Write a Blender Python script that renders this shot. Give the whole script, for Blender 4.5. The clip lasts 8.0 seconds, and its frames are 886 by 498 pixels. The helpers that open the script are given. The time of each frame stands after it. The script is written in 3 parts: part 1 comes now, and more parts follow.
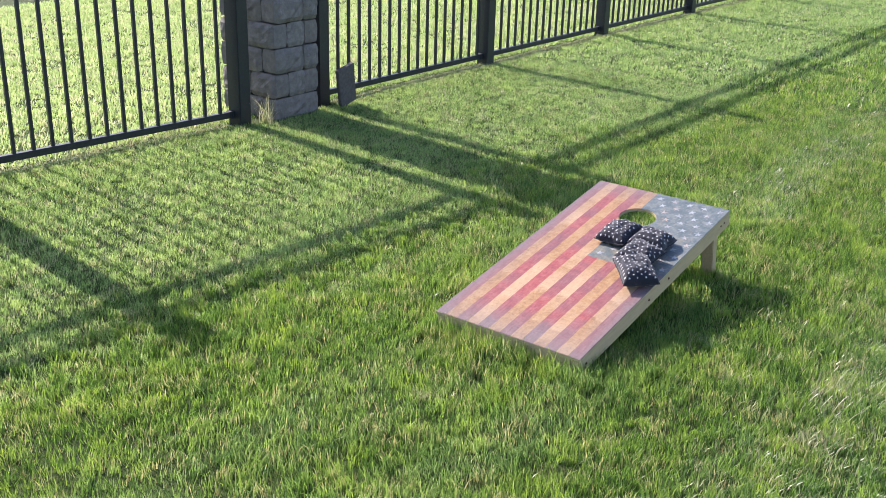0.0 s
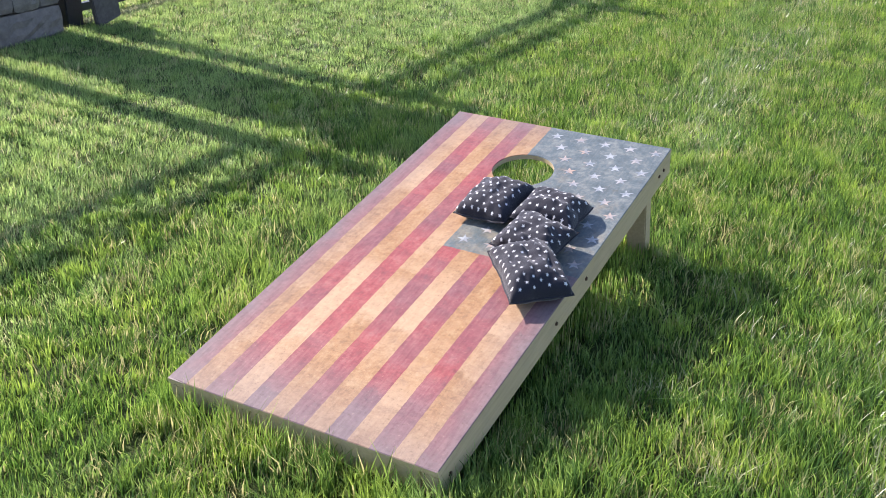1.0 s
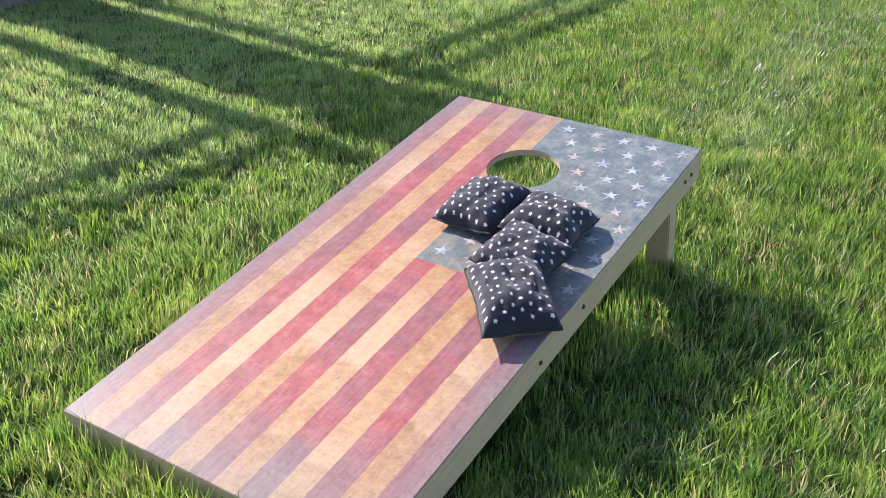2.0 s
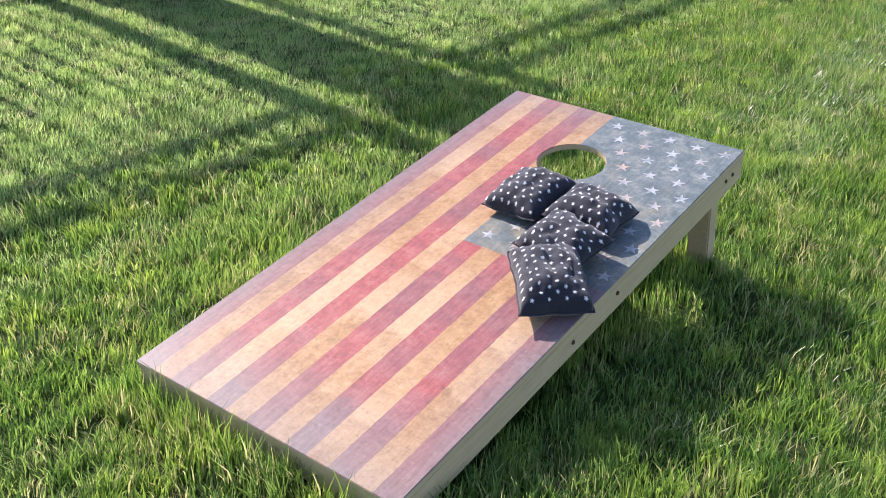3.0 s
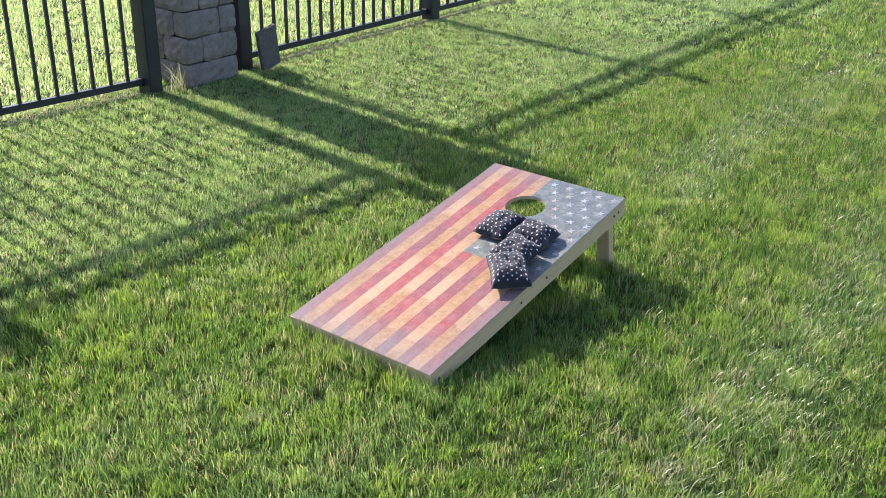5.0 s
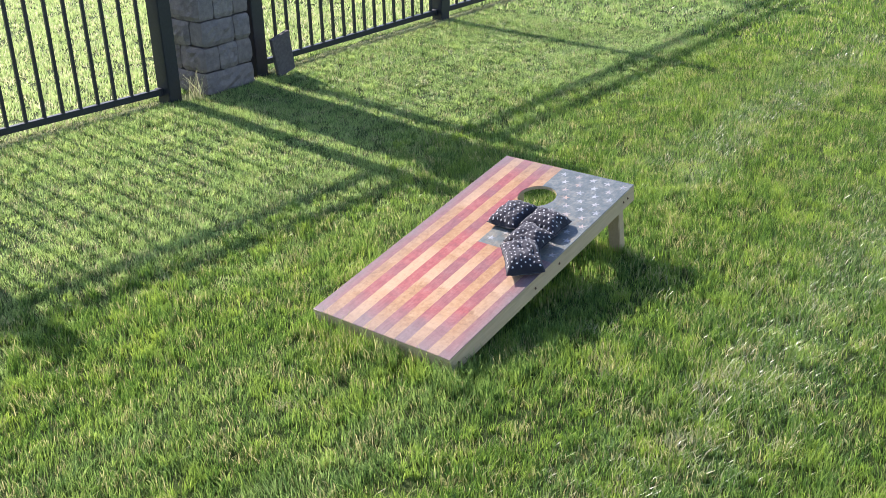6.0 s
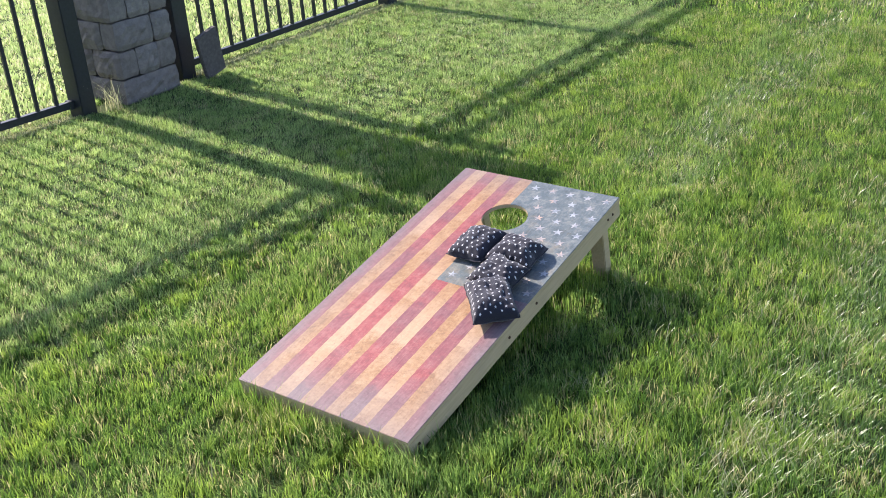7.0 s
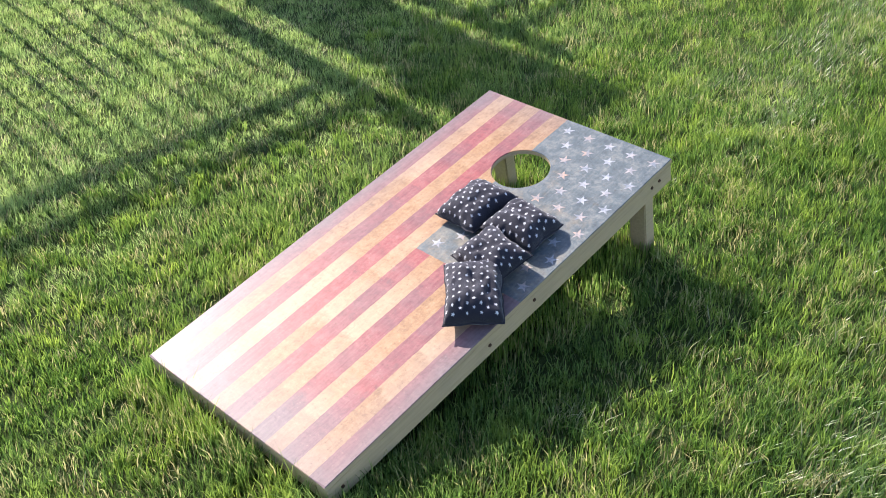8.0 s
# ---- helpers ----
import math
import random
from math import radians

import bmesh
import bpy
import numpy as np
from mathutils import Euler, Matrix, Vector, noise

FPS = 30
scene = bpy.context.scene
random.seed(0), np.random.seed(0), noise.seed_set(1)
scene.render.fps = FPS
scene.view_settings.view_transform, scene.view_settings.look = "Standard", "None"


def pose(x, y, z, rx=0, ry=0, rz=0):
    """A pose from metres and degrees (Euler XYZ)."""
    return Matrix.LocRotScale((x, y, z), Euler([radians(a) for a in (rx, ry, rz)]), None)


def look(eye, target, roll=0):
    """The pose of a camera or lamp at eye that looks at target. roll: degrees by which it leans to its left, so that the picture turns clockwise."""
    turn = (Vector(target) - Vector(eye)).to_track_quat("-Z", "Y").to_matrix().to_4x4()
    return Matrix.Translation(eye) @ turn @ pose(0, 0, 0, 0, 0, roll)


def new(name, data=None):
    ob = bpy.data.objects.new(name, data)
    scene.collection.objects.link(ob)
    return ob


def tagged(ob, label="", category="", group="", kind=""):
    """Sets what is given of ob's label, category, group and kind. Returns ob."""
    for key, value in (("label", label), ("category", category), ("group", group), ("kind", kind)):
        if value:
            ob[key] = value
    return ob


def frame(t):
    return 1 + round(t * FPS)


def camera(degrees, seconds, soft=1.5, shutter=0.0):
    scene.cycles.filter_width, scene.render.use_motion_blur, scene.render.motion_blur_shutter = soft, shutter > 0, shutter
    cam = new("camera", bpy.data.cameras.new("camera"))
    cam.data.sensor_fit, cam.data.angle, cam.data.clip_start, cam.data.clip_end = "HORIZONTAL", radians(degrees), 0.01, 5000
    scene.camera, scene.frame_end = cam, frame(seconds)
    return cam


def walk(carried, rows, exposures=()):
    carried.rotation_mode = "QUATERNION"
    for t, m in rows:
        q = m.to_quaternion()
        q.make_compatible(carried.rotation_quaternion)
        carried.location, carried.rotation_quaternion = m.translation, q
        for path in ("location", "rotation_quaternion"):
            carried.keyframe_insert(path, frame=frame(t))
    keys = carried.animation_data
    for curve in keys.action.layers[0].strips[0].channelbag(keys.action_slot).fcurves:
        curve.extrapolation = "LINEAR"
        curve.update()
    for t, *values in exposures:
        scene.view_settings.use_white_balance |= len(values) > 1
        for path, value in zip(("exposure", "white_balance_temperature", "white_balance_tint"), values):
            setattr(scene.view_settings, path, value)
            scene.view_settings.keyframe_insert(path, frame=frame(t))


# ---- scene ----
# ------------------------------------------------------------ camera
cam = camera(46, 8.0, soft=0.7)
PATH = [
    (0, (2.101, -2.802, 1.693), (0.991, -1.305, 0.967), 1.68),
    (0.1, (1.778, -2.235, 1.490), (0.698, -0.726, 0.745), 1.89),
    (0.2, (1.659, -1.922, 1.390), (0.591, -0.412, 0.630), 1.34),
    (0.3, (1.584, -1.755, 1.319), (0.552, -0.225, 0.549), 1.44),
    (0.4, (1.522, -1.645, 1.284), (0.533, -0.101, 0.486), 1.38),
    (0.5, (1.464, -1.579, 1.272), (0.528, -0.017, 0.446), 1.98),
    (0.7, (1.379, -1.383, 1.153), (0.462, 0.192, 0.329), 0.72),
    (1, (1.318, -1.270, 1.185), (0.441, 0.316, 0.340), 0.62),
    (1.2, (1.283, -1.159, 1.104), (0.390, 0.429, 0.279), -0.20),
    (2.5, (1.269, -0.811, 1.086), (0.254, 0.644, 0.164), 2.56),
    (3, (1.378, -0.942, 1.132), (0.314, 0.491, 0.229), 2.26),
    (3.5, (1.506, -1.162, 1.262), (0.443, 0.271, 0.359), 2.21),
    (4, (1.706, -1.475, 1.437), (0.656, -0.023, 0.548), 2.26),
    (4.2, (1.824, -1.640, 1.538), (0.775, -0.184, 0.654), 2.36),
    (5.5, (2.435, -2.294, 1.811), (1.301, -0.858, 1.003), -0.09),
    (6, (2.404, -2.272, 1.799), (1.271, -0.849, 0.968), -1.51),
    (6.5, (2.258, -2.069, 1.743), (1.131, -0.646, 0.903), -3.94),
    (7, (2.022, -1.681, 1.693), (0.945, -0.239, 0.819), -4.10),
    (7.5, (1.921, -1.244, 1.675), (0.815, 0.091, 0.678), -3.71),
    (8, (1.787, -0.844, 1.645), (0.640, 0.330, 0.501), -2.13),
]
walk(cam, [(t, look(eye, target, roll)) for t, eye, target, roll in PATH], exposures=[(0.0, 0.9, 6250, 21), (8.0, 0.9, 6250, 21)])

# ------------------------------------------------------------ world and sun
SUN_EL = radians(39.0)
TO_SUN = Vector((-math.cos(SUN_EL), 0.115 * math.cos(SUN_EL), math.sin(SUN_EL))).normalized()
world = bpy.data.worlds.new("world")
scene.world = world
world.use_nodes = True
wn = world.node_tree.nodes
sky = wn.new("ShaderNodeTexSky")
sky.sky_type = "NISHITA"
sky.sun_disc = False
sky.sun_elevation = SUN_EL
sky.sun_rotation = math.atan2(TO_SUN.x, TO_SUN.y)
world.node_tree.links.new(sky.outputs["Color"], wn["Background"].inputs["Color"])
wn["Background"].inputs["Strength"].default_value = 0.15
sun_data = bpy.data.lights.new("sun", "SUN")
sun_data.energy = 5.0
sun_data.angle = radians(0.53)
sun_data.color = (1.0, 0.93, 0.8)
sun = new("sun", sun_data)
sun.matrix_world = look((0, 0, 0), -TO_SUN)


# ------------------------------------------------------------ material helpers
class Nodes:
    """A small wrapper that builds a node material."""

    def __init__(self, name):
        self.mat = bpy.data.materials.new(name)
        self.mat.use_nodes = True
        self.tree = self.mat.node_tree
        self.bsdf = self.tree.nodes["Principled BSDF"]
        self.out = self.tree.nodes["Material Output"]

    def add(self, kind, **sets):
        n = self.tree.nodes.new(kind)
        for k, v in sets.items():
            setattr(n, k, v)
        return n

    def link(self, a, b):
        self.tree.links.new(a, b)

    def put(self, sock, v):
        if hasattr(v, "is_output"):
            self.link(v, sock)
        else:
            sock.default_value = v

    def math(self, op, a, b=0.0, c=0.0):
        n = self.add("ShaderNodeMath", operation=op)
        for i, v in enumerate((a, b, c)):
            self.put(n.inputs[i], v)
        return n.outputs[0]

    def mix(self, fac, a, b, blend="MIX"):
        n = self.add("ShaderNodeMix", data_type="RGBA", blend_type=blend)
        self.put(n.inputs[0], fac)
        self.put(n.inputs[6], a)
        self.put(n.inputs[7], b)
        return n.outputs[2]

    def noise(self, vec, scale, detail=4.0, rough=0.55, distort=0.0):
        n = self.add("ShaderNodeTexNoise")
        if vec is not None:
            self.link(vec, n.inputs["Vector"])
        n.inputs["Scale"].default_value = scale
        n.inputs["Detail"].default_value = detail
        n.inputs["Roughness"].default_value = rough
        n.inputs["Distortion"].default_value = distort
        return n.outputs["Fac"]

    def ramp(self, fac, stops):
        n = self.add("ShaderNodeValToRGB")
        els = n.color_ramp.elements
        while len(els) < len(stops):
            els.new(0.5)
        for e, (p, c) in zip(els, stops):
            e.position, e.color = p, c
        self.link(fac, n.inputs[0])
        return n.outputs[0]

    def coords(self, which="Object"):
        return self.add("ShaderNodeTexCoord").outputs[which]

    def stretch(self, vec, s):
        n = self.add("ShaderNodeMapping")
        self.link(vec, n.inputs["Vector"])
        n.inputs["Scale"].default_value = s
        return n.outputs[0]

    def bump(self, height, strength, dist):
        n = self.add("ShaderNodeBump")
        n.inputs["Strength"].default_value = strength
        n.inputs["Distance"].default_value = dist
        self.link(height, n.inputs["Height"])
        self.link(n.outputs[0], self.bsdf.inputs["Normal"])

    def principled(self, color, rough=0.6, metal=0.0, spec=0.5):
        self.put(self.bsdf.inputs["Base Color"], color)
        self.put(self.bsdf.inputs["Roughness"], rough)
        self.bsdf.inputs["Metallic"].default_value = metal
        self.bsdf.inputs["Specular IOR Level"].default_value = spec


def rgb(r, g, b):
    return (r, g, b, 1.0)


# ------------------------------------------------------------ materials
def grass_material(name, dark, mid, light, glow, dry, dry_amount, trans=0.4, pale=(0.3, 0.4, 0.2, 1.0)):
    """Blades: each with its own tone, in clumps of fresher and deeper green, with sheen along the mower's passes
    painted as paler streaks.
    """
    m = Nodes(name)
    pos = m.add("ShaderNodeNewGeometry")
    rnd = pos.outputs["Random Per Island"]
    where = pos.outputs["Position"]
    col = m.ramp(rnd, [(0.0, dark), (0.4, mid), (0.85, light), (1.0, mid)])
    fresh = m.ramp(m.noise(where, 6.5, 3.0, 0.6), [(0.46, rgb(0, 0, 0)), (0.66, rgb(1, 1, 1))])
    col = m.mix(m.math("MULTIPLY", fresh, 0.7), col, m.mix(rnd, light, glow))
    deep = m.ramp(m.noise(m.stretch(where, (1.0, 0.8, 1.0)), 4.1, 3.0, 0.6), [(0.5, rgb(0, 0, 0)), (0.68, rgb(1, 1, 1))])
    col = m.mix(m.math("MULTIPLY", deep, 0.6), col, m.mix(rnd, dark, mid))
    # pale colour stands in for the sheen of leaning blades
    sheen_streak = m.noise(m.stretch(where, (1.5, 0.22, 1.0)), 1.6, 4.0, 0.6)
    col = m.mix(m.math("MULTIPLY", m.ramp(sheen_streak, [(0.48, rgb(0, 0, 0)), (0.68, rgb(1, 1, 1))]), 0.45), col, m.mix(rnd, col, pale))
    clump = m.noise(where, 9.0, 3.0)
    pick = m.math("MULTIPLY", m.math("GREATER_THAN", m.math("ADD", m.math("MULTIPLY", rnd, 0.55), clump), 1.08 - dry_amount), 0.8)
    col = m.mix(pick, col, dry)
    m.principled(col, 0.33, 0.0, 0.5)
    tr = m.add("ShaderNodeBsdfTranslucent")
    hs = m.add("ShaderNodeHueSaturation")
    hs.inputs["Hue"].default_value = 0.485
    hs.inputs["Saturation"].default_value = 1.08
    hs.inputs["Value"].default_value = 2.0
    m.link(col, hs.inputs["Color"])
    m.link(hs.outputs[0], tr.inputs["Color"])
    mx = m.add("ShaderNodeMixShader")
    mx.inputs[0].default_value = trans
    m.link(m.bsdf.outputs[0], mx.inputs[1])
    m.link(tr.outputs[0], mx.inputs[2])
    m.link(mx.outputs[0], m.out.inputs["Surface"])
    return m.mat


GRASS = grass_material("grass_blades", rgb(0.024, 0.066, 0.016), rgb(0.085, 0.175, 0.036), rgb(0.22, 0.34, 0.085), rgb(0.32, 0.42, 0.075), rgb(0.42, 0.39, 0.2), 0.07, 0.45)
# GRASS darkened: shade between the blades is put into this low layer's colour
UNDER_SHADED = grass_material("shaded_lower_grass", rgb(0.014, 0.04, 0.01), rgb(0.04, 0.095, 0.018), rgb(0.08, 0.155, 0.03), rgb(0.11, 0.18, 0.026), rgb(0.3, 0.26, 0.13), 0.12, 0.35)
# clipped tone, paled further to carry the hazy backlight near the fence
CLIPPED = grass_material("clipped_grass", rgb(0.09, 0.165, 0.05), rgb(0.2, 0.31, 0.1), rgb(0.33, 0.45, 0.18), rgb(0.38, 0.48, 0.15), rgb(0.46, 0.43, 0.26), 0.06, 0.5)
# paler copy of the lawn grass: glare beyond the fence put into its colour
FIELD_GLARE = grass_material("field_grass_glare", rgb(0.2, 0.28, 0.11), rgb(0.25, 0.34, 0.14), rgb(0.3, 0.39, 0.17), rgb(0.31, 0.39, 0.15), rgb(0.44, 0.42, 0.27), 0.14, 0.55)
STRAW = grass_material("dry_straw", rgb(0.2, 0.24, 0.1), rgb(0.3, 0.32, 0.16), rgb(0.41, 0.42, 0.25), rgb(0.42, 0.43, 0.24), rgb(0.46, 0.43, 0.28), 0.1, 0.3)


def ground_material():
    m = Nodes("lawn_ground")
    where = m.add("ShaderNodeNewGeometry").outputs["Position"]
    fine = m.noise(where, 60.0, 5.0, 0.7)
    col = m.ramp(fine, [(0.3, rgb(0.025, 0.036, 0.012)), (0.55, rgb(0.05, 0.078, 0.02)), (0.75, rgb(0.12, 0.14, 0.05))])
    col = m.mix(m.ramp(m.noise(where, 0.6, 3.0), [(0.4, rgb(0, 0, 0)), (0.7, rgb(1, 1, 1))]), col, m.mix(0.35, col, rgb(0.13, 0.19, 0.04)))
    m.principled(col, 0.8, 0.0, 0.2)
    m.bump(fine, 0.9, 0.03)
    return m.mat


def deck_material():
    """Varnished print: thirteen worn stripes and a slate canton, over aged plywood."""
    m = Nodes("printed_deck")
    obj = m.coords("Object")
    sep = m.add("ShaderNodeSeparateXYZ")
    m.link(obj, sep.inputs[0])
    u, v = sep.outputs[0], sep.outputs[1]
    wob = m.math("MULTIPLY", m.math("SUBTRACT", m.noise(obj, 55.0, 3.0), 0.5), 0.0035)
    k = m.math("MULTIPLY", m.math("ADD", u, wob), 13.0 / 0.61)
    odd = m.math("GREATER_THAN", m.math("MODULO", m.math("ADD", k, 26.0), 2.0), 1.0)
    along = m.stretch(obj, (9.0, 1.0, 1.0))
    grain = m.noise(along, 16.0, 6.0, 0.65)
    mott = m.noise(obj, 24.0, 7.0, 0.78)
    fleck = m.noise(obj, 150.0, 4.0, 0.7)
    cream = m.ramp(mott, [(0.32, rgb(0.25, 0.125, 0.06)), (0.47, rgb(0.4, 0.225, 0.11)), (0.66, rgb(0.5, 0.33, 0.185))])
    red = m.ramp(mott, [(0.3, rgb(0.2, 0.045, 0.06)), (0.48, rgb(0.36, 0.07, 0.085)), (0.7, rgb(0.46, 0.16, 0.165))])
    # old ink goes violet in blotches along the red stripes
    lane = m.add("ShaderNodeCombineXYZ")
    m.link(m.math("MULTIPLY", m.math("FLOOR", k), 7.31), lane.inputs[0])
    m.link(m.math("ADD", v, m.math("MULTIPLY", mott, 0.12)), lane.inputs[1])
    worn = m.noise(lane.outputs[0], 3.4, 3.0, 0.6)
    viol = m.ramp(worn, [(0.42, rgb(0, 0, 0)), (0.6, rgb(1, 1, 1))])
    red = m.mix(m.math("MULTIPLY", viol, 0.7), red, m.mix(mott, rgb(0.12, 0.06, 0.09), rgb(0.27, 0.13, 0.17)))
    # towards the low end and the long edges the red has gone slate
    slate_way = m.math("MINIMUM", m.math("MULTIPLY", v, 0.55), m.math("MULTIPLY", m.math("MINIMUM", u, m.math("SUBTRACT", 0.61, u)), 1.5))
    slate_way = m.math("ADD", slate_way, m.math("MULTIPLY", m.math("SUBTRACT", worn, 0.42), 0.5))
    red = m.mix(m.math("MULTIPLY", m.ramp(slate_way, [(0.02, rgb(1, 1, 1)), (0.13, rgb(0, 0, 0))]), 0.8), red, m.mix(mott, rgb(0.09, 0.085, 0.12), rgb(0.25, 0.2, 0.25)))
    cream = m.mix(m.math("MULTIPLY", m.ramp(worn, [(0.4, rgb(1, 1, 1)), (0.55, rgb(0, 0, 0))]), 0.6), cream, rgb(0.62, 0.45, 0.31))
    col = m.mix(odd, red, cream)
    # soft fading towards the board's edges
    du = m.math("MINIMUM", u, m.math("SUBTRACT", 0.61, u))
    dv = m.math("MINIMUM", v, m.math("SUBTRACT", 1.22, v))
    edge = m.math("MINIMUM", m.math("MULTIPLY", du, 1.7), dv)
    edge = m.math("ADD", edge, m.math("MULTIPLY", m.math("SUBTRACT", mott, 0.5), 0.07))
    aged = m.ramp(edge, [(0.01, rgb(1, 1, 1)), (0.18, rgb(0, 0, 0))])
    col = m.mix(m.math("MULTIPLY", aged, 0.5), col, rgb(0.2, 0.18, 0.2))
    slate = m.ramp(mott, [(0.28, rgb(0.05, 0.085, 0.115)), (0.48, rgb(0.1, 0.15, 0.185)), (0.68, rgb(0.26, 0.3, 0.31))])
    # worn warm-grey blotches in the slate, most of all towards the stripes
    bare = m.math("ADD", m.noise(obj, 14.0, 6.0, 0.72), m.math("MULTIPLY", m.math("SUBTRACT", 0.85, v), 0.35))
    slate = m.mix(m.math("MULTIPLY", m.ramp(bare, [(0.5, rgb(0, 0, 0)), (0.68, rgb(1, 1, 1))]), 0.75), slate, m.mix(mott, rgb(0.15, 0.15, 0.13), rgb(0.36, 0.33, 0.26)))
    in_u = m.math("GREATER_THAN", m.math("ADD", u, wob), 0.2815)
    in_v = m.math("GREATER_THAN", m.math("ADD", v, wob), 0.614)
    # the bare patch near the hole keeps the paper's grey
    col = m.mix(m.math("MULTIPLY", in_u, in_v), col, slate)
    col = m.mix(m.math("MULTIPLY", m.math("GREATER_THAN", fleck, 0.65), 0.14), col, rgb(0.72, 0.62, 0.46))
    col = m.mix(m.math("MULTIPLY", m.math("LESS_THAN", fleck, 0.36), 0.35), col, rgb(0.14, 0.09, 0.07))
    scuff = m.ramp(m.noise(obj, 75.0, 6.0, 0.78), [(0.33, rgb(0.6, 0.58, 0.58)), (0.5, rgb(1, 1, 1)), (0.68, rgb(1.25, 1.22, 1.18))])
    col = m.mix(0.55, col, scuff, "MULTIPLY")
    col = m.mix(1.0, col, rgb(0.8, 0.77, 0.71), "MULTIPLY")
    col = m.mix(0.07, col, m.ramp(grain, [(0.3, rgb(0.1, 0.06, 0.04)), (0.7, rgb(0.9, 0.75, 0.55))]))
    m.principled(col, m.math("ADD", 0.36, m.math("MULTIPLY", mott, 0.18)), 0.0, 0.22)
    m.bsdf.inputs["Coat Weight"].default_value = 0.05
    m.bsdf.inputs["Coat Roughness"].default_value = 0.36
    m.bump(m.math("ADD", grain, m.math("MULTIPLY", fleck, 0.5)), 0.12, 0.002)
    return m.mat


def printed_star_material():
    m = Nodes("faded_star_print")
    obj = m.add("ShaderNodeNewGeometry").outputs["Position"]
    n = m.noise(obj, 60.0, 5.0, 0.7)
    big = m.noise(obj, 11.0, 2.0)
    pale = m.mix(m.ramp(big, [(0.45, rgb(0, 0, 0)), (0.62, rgb(1, 1, 1))]), rgb(0.37, 0.39, 0.4), rgb(0.43, 0.3, 0.22))
    m.principled(m.mix(m.ramp(n, [(0.4, rgb(0, 0, 0)), (0.62, rgb(1, 1, 1))]), pale, rgb(0.17, 0.2, 0.23)), 0.45)
    return m.mat


def lumber_material():
    m = Nodes("pale_lumber")
    obj = m.coords("Object")
    g = m.noise(m.stretch(obj, (14.0, 1.0, 14.0)), 9.0, 5.0, 0.6)
    col = m.ramp(g, [(0.3, rgb(0.45, 0.345, 0.205)), (0.6, rgb(0.53, 0.41, 0.25)), (0.8, rgb(0.57, 0.46, 0.3))])
    col = m.mix(m.math("MULTIPLY", m.ramp(m.noise(obj, 18.0, 4.0), [(0.5, rgb(0, 0, 0)), (0.75, rgb(1, 1, 1))]), 0.25), col, rgb(0.33, 0.28, 0.2))
    m.principled(col, 0.6)
    m.bump(g, 0.15, 0.002)
    return m.mat


def cloth_material():
    m = Nodes("navy_duck_cloth")
    obj = m.coords("Object")
    weave = m.noise(obj, 900.0, 2.0, 0.5)
    fade = m.noise(obj, 30.0, 4.0)
    col = m.mix(m.math("MULTIPLY", weave, 0.5), rgb(0.008, 0.009, 0.018), rgb(0.028, 0.03, 0.046))
    col = m.mix(m.math("MULTIPLY", fade, 0.3), col, rgb(0.04, 0.04, 0.055))
    m.principled(col, 0.85, 0.0, 0.25)
    m.bsdf.inputs["Sheen Weight"].default_value = 0.25
    m.bump(m.math("ADD", weave, m.math("MULTIPLY", m.noise(obj, 45.0, 3.0), 2.0)), 0.35, 0.002)
    return m.mat


def plain(name, col, rough=0.6, metal=0.0, var=0.25, scale=40.0, bump=0.1):
    m = Nodes(name)
    obj = m.coords("Object")
    n = m.noise(obj, scale, 5.0, 0.65)
    dark = rgb(*[c * (1 - var) for c in col[:3]])
    lite = rgb(*[min(1, c * (1 + var)) for c in col[:3]])
    m.principled(m.ramp(n, [(0.3, dark), (0.7, lite)]), rough, metal)
    m.bump(n, bump, 0.002)
    return m.mat


def stone_material():
    m = Nodes("split_face_block")
    obj = m.coords("Object")
    info = m.add("ShaderNodeObjectInfo")
    n = m.noise(obj, 22.0, 8.0, 0.7)
    base = m.ramp(info.outputs["Random"], [(0.0, rgb(0.24, 0.22, 0.205)), (0.35, rgb(0.27, 0.25, 0.23)), (0.7, rgb(0.25, 0.22, 0.2)), (1.0, rgb(0.29, 0.27, 0.25))])
    col = m.mix(m.ramp(n, [(0.35, rgb(0.8, 0.8, 0.8)), (0.7, rgb(0, 0, 0))]), base, rgb(0.12, 0.11, 0.105))
    m.principled(col, 0.9, 0.0, 0.2)
    m.bump(n, 0.8, 0.012)
    return m.mat


GROUND = ground_material()
DECK = deck_material()
STAR_PRINT = printed_star_material()
LUMBER = lumber_material()
CLOTH = cloth_material()
STAR_CLOTH = plain("white_ink", rgb(0.62, 0.62, 0.64), 0.8, 0.0, 0.12, 300.0)
THREAD = plain("dark_seam_thread", rgb(0.02, 0.02, 0.03), 0.8)
IRON = plain("black_powder_coat", rgb(0.016, 0.02, 0.027), 0.42, 0.0, 0.3, 60.0, 0.08)
STONE = stone_material()
MORTAR = plain("mortar", rgb(0.19, 0.18, 0.165), 0.95, 0.0, 0.3, 80.0, 0.5)
CAPSTONE = plain("cast_capstone", rgb(0.34, 0.32, 0.29), 0.85, 0.0, 0.2, 30.0, 0.4)
SLAB = plain("dark_paver", rgb(0.1, 0.09, 0.09), 0.85, 0.0, 0.3, 50.0, 0.4)
BOLT = plain("rusty_screw_head", rgb(0.1, 0.055, 0.035), 0.6, 0.6, 0.4, 200.0)


# ------------------------------------------------------------ mesh helpers
def finish(bm, name):
    me = bpy.data.meshes.new(name)
    bm.normal_update()
    bm.to_mesh(me)
    bm.free()
    return me


